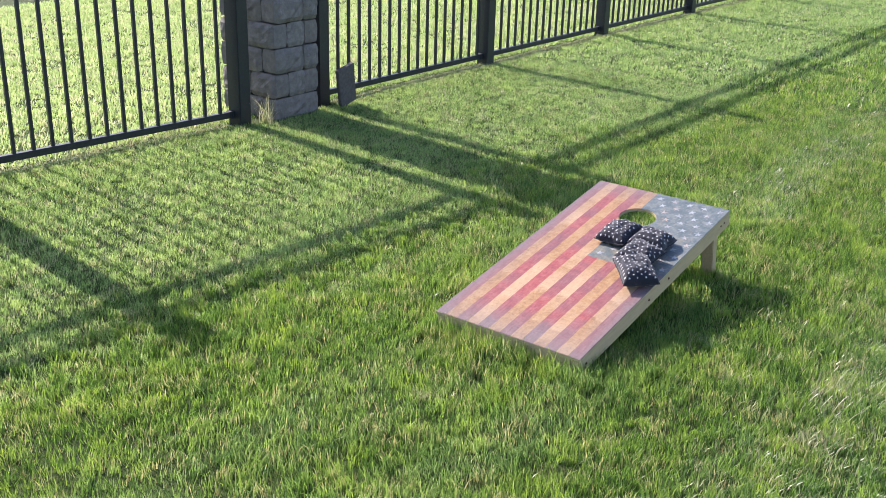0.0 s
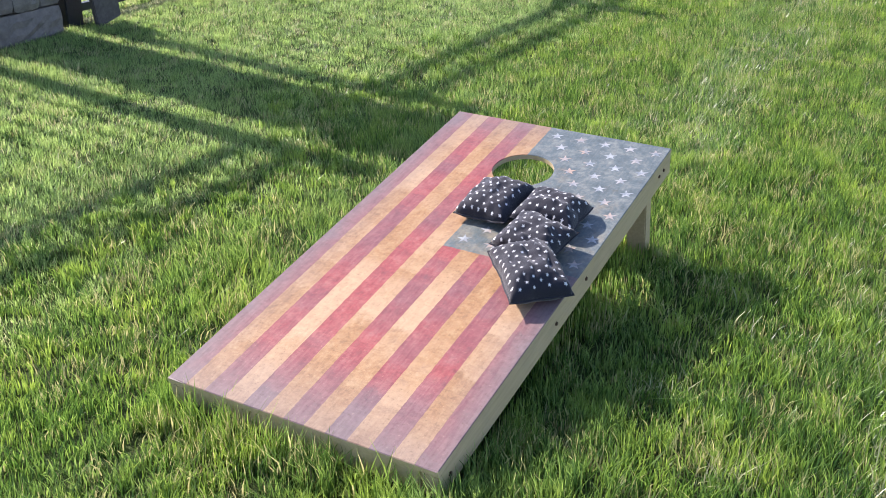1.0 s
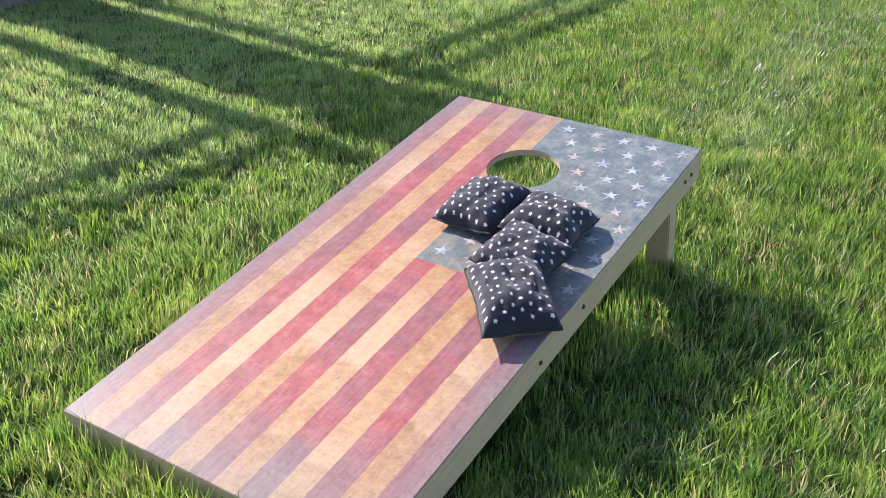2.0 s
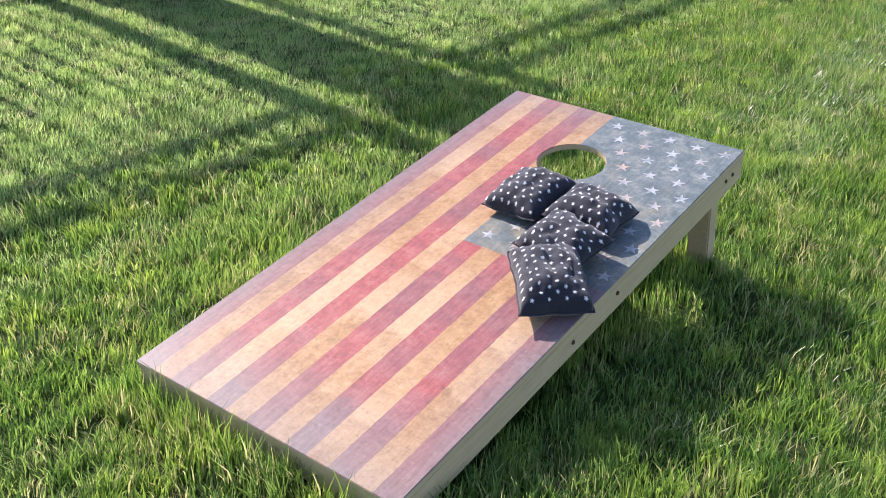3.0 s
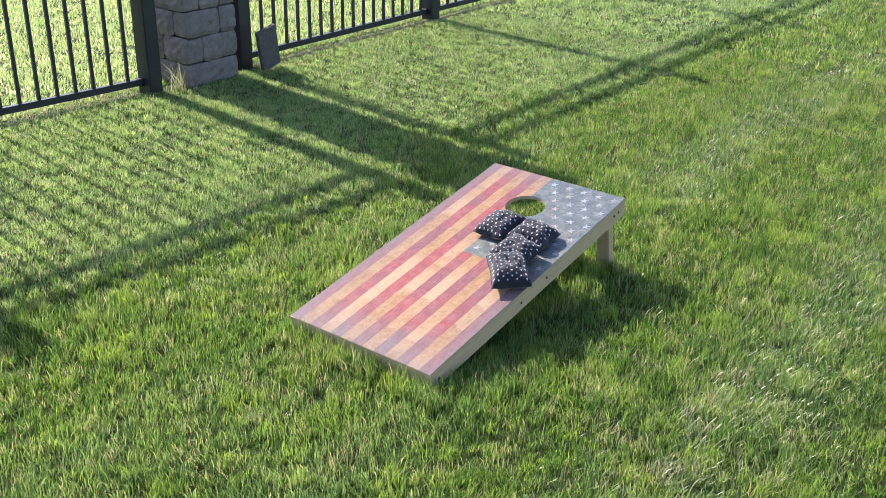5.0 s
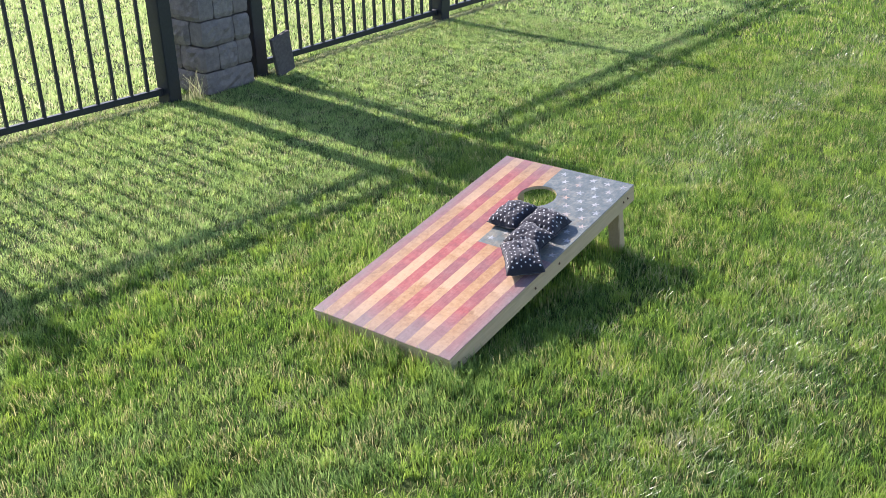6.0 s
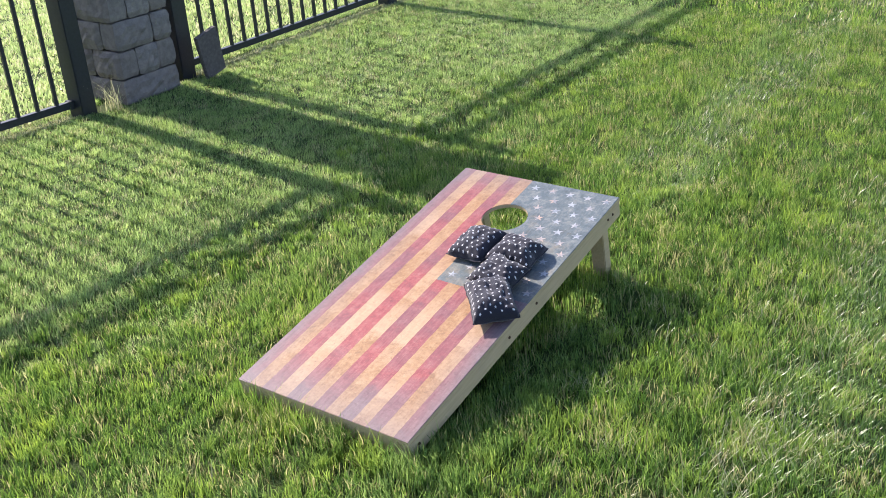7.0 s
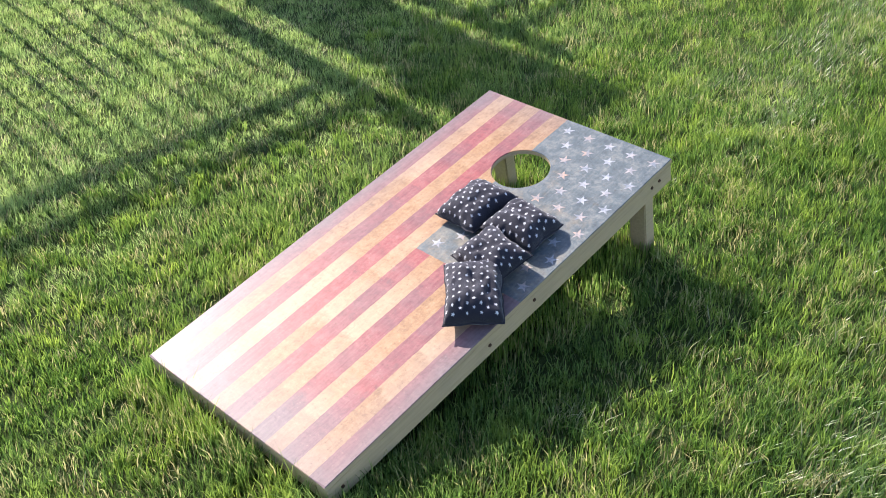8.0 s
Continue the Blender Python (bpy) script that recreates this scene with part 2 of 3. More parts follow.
def part(name, bm, material, parent, label="", at=None, smooth=False):
    me = bm if isinstance(bm, bpy.types.Mesh) else finish(bm, name)
    if material is not None and not me.materials:
        me.materials.append(material)
    if smooth:
        for p in me.polygons:
            p.use_smooth = True
    ob = new(name, me)
    ob.parent = parent
    if at is not None:
        ob.matrix_basis = at
    return tagged(ob, label)


def empty(name, m, label, category, group="", kind=""):
    ob = new(name)
    ob.empty_display_size = 0.1
    ob.matrix_world = m
    return tagged(ob, label, category, group, kind)


def box(lo, hi, bevel=0.0, seg=1):
    bm = bmesh.new()
    bmesh.ops.create_cube(bm, size=1.0)
    for v in bm.verts:
        for i in range(3):
            v.co[i] = lo[i] if v.co[i] < 0 else hi[i]
    if bevel:
        bmesh.ops.bevel(bm, geom=bm.edges[:], offset=bevel, segments=seg, affect="EDGES")
    return bm


def disc(radius, depth, n=12):
    bm = bmesh.new()
    bmesh.ops.create_cone(bm, cap_ends=True, segments=n, radius1=radius, radius2=radius * 0.85, depth=depth)
    return bm


def star_points(r, turn=0.0, inner=0.42):
    return [((r if i % 2 == 0 else r * inner) * math.cos(turn + i * math.pi / 5),
             (r if i % 2 == 0 else r * inner) * math.sin(turn + i * math.pi / 5)) for i in range(10)]


# ------------------------------------------------------------ ground
def ground():
    bm = bmesh.new()
    xs = [-400, -120, -40, -20, -12, -8, -5, -3, 0, 3, 6, 10, 20, 60, 400]
    ys = [-400, -60, -20, -8, -4, 0, 4, 8, 14, 24, 50, 120, 400]
    grid = [[bm.verts.new((x, y, 0.0)) for y in ys] for x in xs]
    for i in range(len(xs) - 1):
        for j in range(len(ys) - 1):
            bm.faces.new((grid[i][j], grid[i + 1][j], grid[i + 1][j + 1], grid[i][j + 1]))
    me = finish(bm, "ground")
    me.materials.append(GROUND)
    tagged(new("ground", me), "flat mown green lawn reaching to the horizon", "lawn", kind="structure")


ground()

# ------------------------------------------------------------ cornhole board
W, L, T = 0.61, 1.22, 0.013
SLOPE = math.asin(0.22 / L)
HOLE = (0.305, 0.988, 0.077)
FRAME_H, FRAME_T = 0.057, 0.036
FRONT_Z = 0.085
BOARD = Matrix.Translation((0, 0, FRONT_Z)) @ Matrix.Rotation(SLOPE, 4, "X")


def deck_mesh():
    cx, cy, r = HOLE
    corners = [(0, 0), (W, 0), (W, L), (0, L)]
    angs = sorted([i * math.tau / 72 for i in range(72)] + [math.atan2(y - cy, x - cx) % math.tau for x, y in corners])
    bm = bmesh.new()

    def ring(pts, z):
        return [bm.verts.new((x, y, z)) for x, y in pts]

    def outer(a, inset):
        c, s = math.cos(a), math.sin(a)
        best = 1e9
        if abs(c) > 1e-9:
            best = min(best, ((W - inset if c > 0 else inset) - cx) / c)
        if abs(s) > 1e-9:
            best = min(best, ((L - inset if s > 0 else inset) - cy) / s)
        return cx + c * best, cy + s * best
    b = 0.0015
    rings = [ring([(cx + r * math.cos(a), cy + r * math.sin(a)) for a in angs], -T),
             ring([(cx + r * math.cos(a), cy + r * math.sin(a)) for a in angs], -b),
             ring([(cx + (r + b) * math.cos(a), cy + (r + b) * math.sin(a)) for a in angs], 0),
             ring([outer(a, b) for a in angs], 0),
             ring([outer(a, 0) for a in angs], -b),
             ring([outer(a, 0) for a in angs], -T)]
    n = len(angs)
    for k in range(len(rings)):
        p, q = rings[k], rings[(k + 1) % len(rings)]
        for i in range(n):
            bm.faces.new((p[i], q[i], q[(i + 1) % n], p[(i + 1) % n]))
    bmesh.ops.recalc_face_normals(bm, faces=bm.faces[:])
    for f in bm.faces:
        f.material_index = 0 if f.normal.z > 0.5 else 1
    me = finish(bm, "deck")
    me.materials.append(DECK)
    me.materials.append(LUMBER)
    return me


def printed_star_mesh():
    bm = bmesh.new()
    ps = star_points(0.0185, math.pi / 2 + math.pi, 0.36)
    c = bm.verts.new((0, 0, 0.0004))
    vs = [bm.verts.new((y, x, 0.0004)) for x, y in ps]
    lo = [bm.verts.new((y, x, -0.0006)) for x, y in ps]
    for j in range(10):
        bm.faces.new((c, vs[j], vs[(j + 1) % 10]))
        bm.faces.new((vs[j], lo[j], lo[(j + 1) % 10], vs[(j + 1) % 10]))
    bmesh.ops.recalc_face_normals(bm, faces=bm.faces[:])
    me = finish(bm, "printed_star")
    me.materials.append(STAR_PRINT)
    return me


def cornhole_board():
    root = empty("cornhole_board", BOARD, "sloping plywood cornhole board printed with a faded flag, on grass", "game board")
    deck = part("deck", deck_mesh(), None, root, "varnished plywood top with worn red and cream stripes")
    star = printed_star_mesh()
    for i in range(9):
        for k in range(11):
            u, v = 0.314 + 0.0336 * i, 1.179 - 0.0523 * k
            if (i + k) % 2 == 0 and math.hypot(u - HOLE[0], v - HOLE[1]) > HOLE[2] + 0.016:
                part("printed_star", star, None, deck, at=Matrix.Translation((u, v, 0)))
    lo, hi = -T - FRAME_H, -T
    for name, a, b in (("side_rail", (0.001, 0.001), (FRAME_T, L - 0.001)), ("side_rail", (W - FRAME_T, 0.001), (W - 0.001, L - 0.001)),
                       ("front_rail", (FRAME_T + 0.001, 0.002), (W - FRAME_T - 0.001, FRAME_T)),
                       ("back_rail", (FRAME_T + 0.001, L - FRAME_T), (W - FRAME_T - 0.001, L - 0.002)),
                       ("cross_rail", (FRAME_T + 0.001, 0.56), (W - FRAME_T - 0.001, 0.56 + FRAME_T))):
        part(name, box((a[0], a[1], lo), (b[0], b[1], hi), 0.0025, 2), LUMBER, root)
    # legs stand square to the deck, inside the side rails
    for x0 in (FRAME_T + 0.002, W - FRAME_T - 0.054):
        part("leg", box((x0, -0.02, -0.297), (x0 + 0.052, 0.02, -T - 0.002), 0.003, 2), LUMBER, root,
             at=Matrix.Translation((0, 1.172, 0)))
    for v, z in ((1.165, -0.034), (1.132, -0.034), (0.66, -0.032), (0.5, -0.04), (0.04, -0.04)):
        for x, s in ((W, 1), (0.0, -1)):
            part("screw", disc(0.0048, 0.003), BOLT, root, "rusty screw head",
                 Matrix.Translation((x + s * 0.0002, v, z)) @ Matrix.Rotation(s * math.pi / 2, 4, "Y"))
    return root


cornhole_board()


# ------------------------------------------------------------ bean bags
def bag_shape(hx, hy, thick, seed, pinch):
    """Returns a function from (a, b) in -1..1 and a side to a point on a plump square bag."""
    off = Vector((seed * 3.7, seed * 1.3, 0))

    def at(a, b, side):
        fa, fb = 1 - abs(a) ** 2.6, 1 - abs(b) ** 2.6
        h = thick * (max(fa, 0.0) * max(fb, 0.0)) ** 0.42
        pull = 1 - pinch * (1 - abs(a * b)) * max(abs(a), abs(b)) ** 3
        x, y = a * hx * pull, b * hy * pull
        n1 = noise.noise(Vector((a * 1.5, b * 1.5, side * 0.7)) + off)
        n2 = noise.noise(Vector((a * 4.0, b * 4.0, side * 0.3)) + off * 2)
        soft = min(1.0, h / (thick * 0.5))
        n3 = 1 - 2 * abs(noise.noise(Vector((a * 2.3 + b * 1.1, b * 2.9 - a * 0.8, 3.1)) + off * 3))
        z = side * h * (1 + 0.3 * n1 * soft + 0.13 * n2 * soft + 0.1 * n3 * soft) * (1.0 if side > 0 else 0.4)
        z += thick * 0.14 * abs(a * b) ** 2
        x += 0.004 * n1
        y += 0.004 * n2
        return Vector((x, y, z))
    return at


def bean_bag(centre, turn, hx, hy, thick, seed, tilt=(0, 0), lift=0.0, label=""):
    m = BOARD @ Matrix.Translation((centre[0], centre[1], thick * 0.45 + lift)) @ pose(0, 0, 0, tilt[0], tilt[1], turn)
    root = empty("bean_bag", m, label, "bean bag", "bean bags on the board")
    shape = bag_shape(hx, hy, thick, seed, 0.1)
    n = 28
    bm = bmesh.new()
    tops = {}
    for side in (1, -1):
        g = {}
        for i in range(n + 1):
            for j in range(n + 1):
                a, b = -1 + 2 * i / n, -1 + 2 * j / n
                rim = i in (0, n) or j in (0, n)
                if rim and side < 0:
                    g[i, j] = tops[i, j]
                else:
                    g[i, j] = bm.verts.new(shape(a, b, side))
        if side > 0:
            tops = g
        for i in range(n):
            for j in range(n):
                f = (g[i, j], g[i + 1, j], g[i + 1, j + 1], g[i, j + 1])
                bm.faces.new(f if side > 0 else f[::-1])
    part("bag", bm, CLOTH, root, "navy cotton duck cloth", smooth=True)
    # the stitched hem round the rim
    bm = bmesh.new()
    loop = [(-1 + 2 * i / n, -1) for i in range(n)] + [(1, -1 + 2 * i / n) for i in range(n)] + \
           [(1 - 2 * i / n, 1) for i in range(n)] + [(-1, 1 - 2 * i / n) for i in range(n)]
    rings = []
    for a, b in loop:
        c = shape(a, b, 1)
        d = Vector((a, b, 0)).normalized()
        wob = 1 + 0.35 * noise.noise(Vector((a * 6, b * 6, seed)))
        rings.append([bm.verts.new(c + d * (0.0028 * wob * math.cos(q)) + Vector((0, 0, 0.0022 * wob * math.sin(q)))) for q in (0, math.pi / 2, math.pi, -math.pi / 2)])
    for i in range(len(rings)):
        p, q = rings[i], rings[(i + 1) % len(rings)]
        for k in range(4):
            bm.faces.new((p[k], q[k], q[(k + 1) % 4], p[(k + 1) % 4]))
    bmesh.ops.recalc_face_normals(bm, faces=bm.faces[:])
    part("hem", bm, THREAD, root, smooth=True)
    # printed stars in staggered rows, both sides
    bm = bmesh.new()
    step = 0.0195
    rows = int(2 * max(hx, hy) / (step * 0.8)) + 1
    for side in (1, -1):
        for r in range(rows):
            for c in range(rows):
                px = -hx + step * 0.35 + c * step + (step / 2 if r % 2 else 0)
                py = -hy + step * 0.35 + r * step * 0.82
                if abs(px) > hx * 0.97 or abs(py) > hy * 0.97:
                    continue
                spin = 0.35 + 0.12 * math.sin(r * 3.1 + c)
                pts = []
                for x, y in star_points(0.0044, spin, 0.42) + [(0, 0)]:
                    a, b = (px + x) / hx, (py + y) / hy
                    a, b = max(-0.995, min(0.995, a)), max(-0.995, min(0.995, b))
                    p = shape(a, b, side)
                    e = 0.01
                    n1 = (shape(min(a + e, 1), b, side) - shape(max(a - e, -1), b, side)).cross(shape(a, min(b + e, 1), side) - shape(a, max(b - e, -1), side))
                    if n1.length > 0:
                        p = p + n1.normalized() * 0.0006 * side
                    pts.append(bm.verts.new(p))
                for k in range(10):
                    f = (pts[10], pts[k], pts[(k + 1) % 10])
                    bm.faces.new(f if side > 0 else f[::-1])
    part("star_print", bm, STAR_CLOTH, root, "small white printed stars")
    return root


bean_bag((0.326, 0.793), -4, 0.067, 0.079, 0.045, 1, (2, -3), 0.0, "plump navy bean bag with white stars beside the hole")
bean_bag((0.469, 0.796), 0, 0.076, 0.064, 0.044, 2, (-3, 3), 0.0, "plump navy bean bag with white stars under another")
bean_bag((0.484, 0.668), -12, 0.074, 0.064, 0.042, 3, (8, 2), 0.012, "navy bean bag with white stars lying across another")
bean_bag((0.526, 0.555), -49, 0.092, 0.068, 0.05, 4, (-4, 3), 0.002, "plump navy bean bag with white stars by the board's edge")

# ------------------------------------------------------------ fence
FX = -2.78
RAIL_LOW = (0.05, 0.088)
RAIL_MID = (1.54, 1.602)
RAIL_TOP = (1.706, 1.768)
POST = 0.1
BALUSTER = 0.019


def post_thing(x, y, turn, label, size=POST):
    root = empty("fence_post", Matrix.Translation((x, y, 0)) @ pose(0, 0, 0, 0, 0, turn), label, "fence post", "fence posts")
    h = size / 2
    part("post", box((-h, -h, -0.05), (h, h, 1.88), 0.004, 2), IRON, root)
    bm = bmesh.new()
    rings = []
    for r, z in ((h + 0.008, 1.88), (h + 0.008, 1.905), (h - 0.004, 1.92), (0.006, 2.0)):
        rings.append([bm.verts.new((sx * r, sy * r, z)) for sx, sy in ((-1, -1), (1, -1), (1, 1), (-1, 1))])
    for a, b in zip(rings, rings[1:]):
        for k in range(4):
            bm.faces.new((a[k], a[(k + 1) % 4], b[(k + 1) % 4], b[k]))
    bm.faces.new(rings[0][::-1])
    bm.faces.new(rings[-1])
    part("post_cap", bm, IRON, root, "pointed metal cap")
    return root


def metal_fence(p, q, phase, label):
    """One section between two posts; phase is the way from p's face to the first upright."""
    p, q = Vector((*p, 0)), Vector((*q, 0))
    d = (q - p).normalized()
    p, q = p + d * (POST / 2 + 0.001), q - d * (POST / 2 + 0.001)
    turn = math.degrees(math.atan2(d.y, d.x)) - 90
    root = empty("metal_fence", Matrix.Translation(p) @ pose(0, 0, 0, 0, 0, turn), label, "fence", "fence sections")
    run = (q - p).length
    for name, (lo, hi), w in (("bottom_rail", RAIL_LOW, 0.017), ("middle_rail", RAIL_MID, 0.018), ("top_rail", RAIL_TOP, 0.019)):
        part(name, box((-w, 0, lo), (w, run, hi), 0.003, 1), IRON, root)
    b = BALUSTER / 2
    me = finish(box((-b, -b, RAIL_LOW[1] - 0.004), (b, b, RAIL_TOP[0] + 0.004), 0.002, 1), "baluster")
    me.materials.append(IRON)
    y = phase
    while y < run - 0.03:
        part("baluster", me, None, root, at=Matrix.Translation((0, y, 0)))
        y += 0.1107
    for y in (0.012, run - 0.012):
        part("bracket", box((-0.024, y - 0.012, RAIL_LOW[0] - 0.004), (0.024, y + 0.012, RAIL_LOW[1] + 0.005), 0.002, 1), IRON, root)
    return root


CORNER = (-2.765, 1.575)
BEND = (-0.19 / 1.935)
LEFT = [(CORNER[0] + BEND * d, CORNER[1] - d) for d in (0.0, 1.935, 3.87, 5.8)]
RIGHT = [(-2.765, y) for y in (2.30, 4.27, 6.22, 8.2, 10.15, 12.1, 14.05)]
for i, (x, y) in enumerate(LEFT):
    post_thing(x, y, 5.6, "square black metal fence post with pointed cap", 0.13 if i == 1 else POST)
for x, y in RIGHT:
    post_thing(x, y, 0, "square black metal fence post with pointed cap")
for a, b in zip(LEFT, LEFT[1:]):
    metal_fence((a[0] - 0.015, a[1]), (b[0] - 0.015, b[1]), 0.086, "black metal fence section bending away from the pier")
for i, (a, b) in enumerate(zip(RIGHT, RIGHT[1:])):
    metal_fence((a[0] - 0.015, a[1]), (b[0] - 0.015, b[1]), 0.04 if i == 0 else 0.07, "black metal fence section of slim upright bars")


# ------------------------------------------------------------ stone pier
def rough_block(w, d, h, seed):
    """A split-face block: bevelled edges and an uneven face."""
    bm = bmesh.new()
    nx, nz = 7, 5
    rnd = random.Random(seed)
    bulge = rnd.uniform(0.008, 0.02)

    def shell(face):
        g = {}
        for i in range(nx + 1):
            for k in range(nz + 1):
                s, t = i / nx * 2 - 1, k / nz * 2 - 1
                rim = i in (0, nx) or k in (0, nz)
                corner = i in (0, nx) and k in (0, nz)
                out = (-0.009 if corner else -0.004) + rnd.uniform(-0.004, 0.003) if rim else bulge * (1 - 0.5 * s * s) * (1 - 0.4 * t * t) + rnd.uniform(-0.007, 0.007)
                wave = 0.004 * noise.noise(Vector((s * 2.2, seed * 17.0, t * 1.5)))
                g[i, k] = bm.verts.new((s * w / 2 - (0.006 * s if corner else 0.0), face * (d / 2 + out), h / 2 + t * h / 2 - (0.005 * t if corner else 0.0) + wave))
        for i in range(nx):
            for k in range(nz):
                f = (g[i, k], g[i + 1, k], g[i + 1, k + 1], g[i, k + 1])
                bm.faces.new(f if face < 0 else f[::-1])
        return g
    a, b = shell(-1), shell(1)
    edge = [(i, 0) for i in range(nx)] + [(nx, k) for k in range(nz)] + [(i, nz) for i in range(nx, 0, -1)] + [(0, k) for k in range(nz, 0, -1)]
    for p, q in zip(edge, edge[1:] + edge[:1]):
        bm.faces.new((a[q], a[p], b[p], b[q]))
    bmesh.ops.recalc_face_normals(bm, faces=bm.faces[:])
    return bm


def stone_pier():
    x0, x1, y0, y1 = -3.15, -2.655, 1.785, 2.175
    root = empty("stone_pier", Matrix.Translation(((x0 + x1) / 2, (y0 + y1) / 2, 0)), "square pier of rough split-face stone blocks with capstone", "stone pier")
    hx, hy = (x1 - x0) / 2, (y1 - y0) / 2
    part("core", box((-hx + 0.05, -hy + 0.05, -0.05), (hx - 0.05, hy - 0.05, 2.03)), MORTAR, root)
    rnd = random.Random(11)
    course, gap = 0.158, 0.004
    for c in range(13):
        z = c * course - 0.02
        for side in range(4):
            run = 2 * hy if side in (0, 2) else 2 * hx
            # corner blocks alternate between the faces
            lead = 0.0 if (c + side) % 2 == 0 else 0.118
            s, end = -run / 2 + lead, run / 2 - lead
            while s < end - 0.02:
                w = rnd.choice((0.2, 0.26, 0.32, 0.39))
                if end - (s + w) < 0.1:
                    w = end - s
                me = finish(rough_block(w - gap, 0.12, course - gap, rnd.random()), "stone_block")
                mid = s + w / 2
                if side == 0:
                    m = pose(hx - 0.06, mid, z, 0, 0, 90)
                elif side == 1:
                    m = pose(mid, hy - 0.06, z, 0, 0, 180)
                elif side == 2:
                    m = pose(-hx + 0.06, mid, z, 0, 0, -90)
                else:
                    m = pose(mid, -hy + 0.06, z)
                part("stone_block", me, STONE, root, at=m @ Matrix.Translation((0, rnd.uniform(-0.006, 0.004), 0)))
                s += w
    part("capstone", box((-hx - 0.06, -hy - 0.06, 2.035), (hx + 0.06, hy + 0.06, 2.14), 0.015, 2), CAPSTONE, root, "smooth cast capstone")


stone_pier()


def leaning_slab():
    bm = box((-0.08, -0.015, 0.0), (0.08, 0.015, 0.28), 0.004, 2)
    for v in bm.verts:
        v.co.x += 0.01 * noise.noise(v.co * 20)
    ob = part("leaning_paver", bm, SLAB, None, "", pose(-2.60, 2.40, 0.02, 9, -15, 88))
    tagged(ob, "dark flat paver leaning against the fence post", "paver")


leaning_slab()


# ------------------------------------------------------------ grass
def under_board(x, y):
    """Clear height above the soil at a place, below the board; large elsewhere."""
    clear = np.full(x.shape, 9.0)
    v = y / math.cos(SLOPE)
    inside = (x > -0.004) & (x < W + 0.004) & (v > -0.004) & (v < L + 0.02)
    soffit = FRONT_Z - T + v * math.sin(SLOPE) - 0.006
    clear = np.where(inside, soffit, clear)
    rail = inside & ((x < FRAME_T + 0.01) | (x > W - FRAME_T - 0.01) | (v < FRAME_T + 0.01))
    return np.where(rail, soffit - FRAME_H / math.cos(SLOPE) - 0.004, clear)


def flattened(x, y):
    """Share of pressed-down grass: ragged strips along the mower's passes."""
    def strip(c, w):
        return np.exp(-((x - c - 0.05 * np.sin(y * 1.3)) / w) ** 2)
    rag = np.sin(x * 7.1 + 2.3 * np.sin(y * 1.9 + x)) * np.sin(y * 4.3 + 1.7 * np.sin(x * 5.3)) + 0.6 * np.sin(x * 17.0 + y * 11.0 + 2.0 * np.sin(y * 7.0))
    rag = np.clip(0.6 + 0.5 * rag, 0.0, 1.0)
    far = np.clip((y - 1.7) / 0.6, 0.0, 1.0)
    # the strip at -1.8 is added to brighten the grass near the fence
    share = 1.0 * strip(1.38, 0.2) + 1.2 * far * strip(0.36, 0.18) + 0.5 * strip(-1.8, 0.75) + 0.4 * strip(2.3, 0.25) + 0.04
    return np.clip(share * rag, 0.0, 0.6)


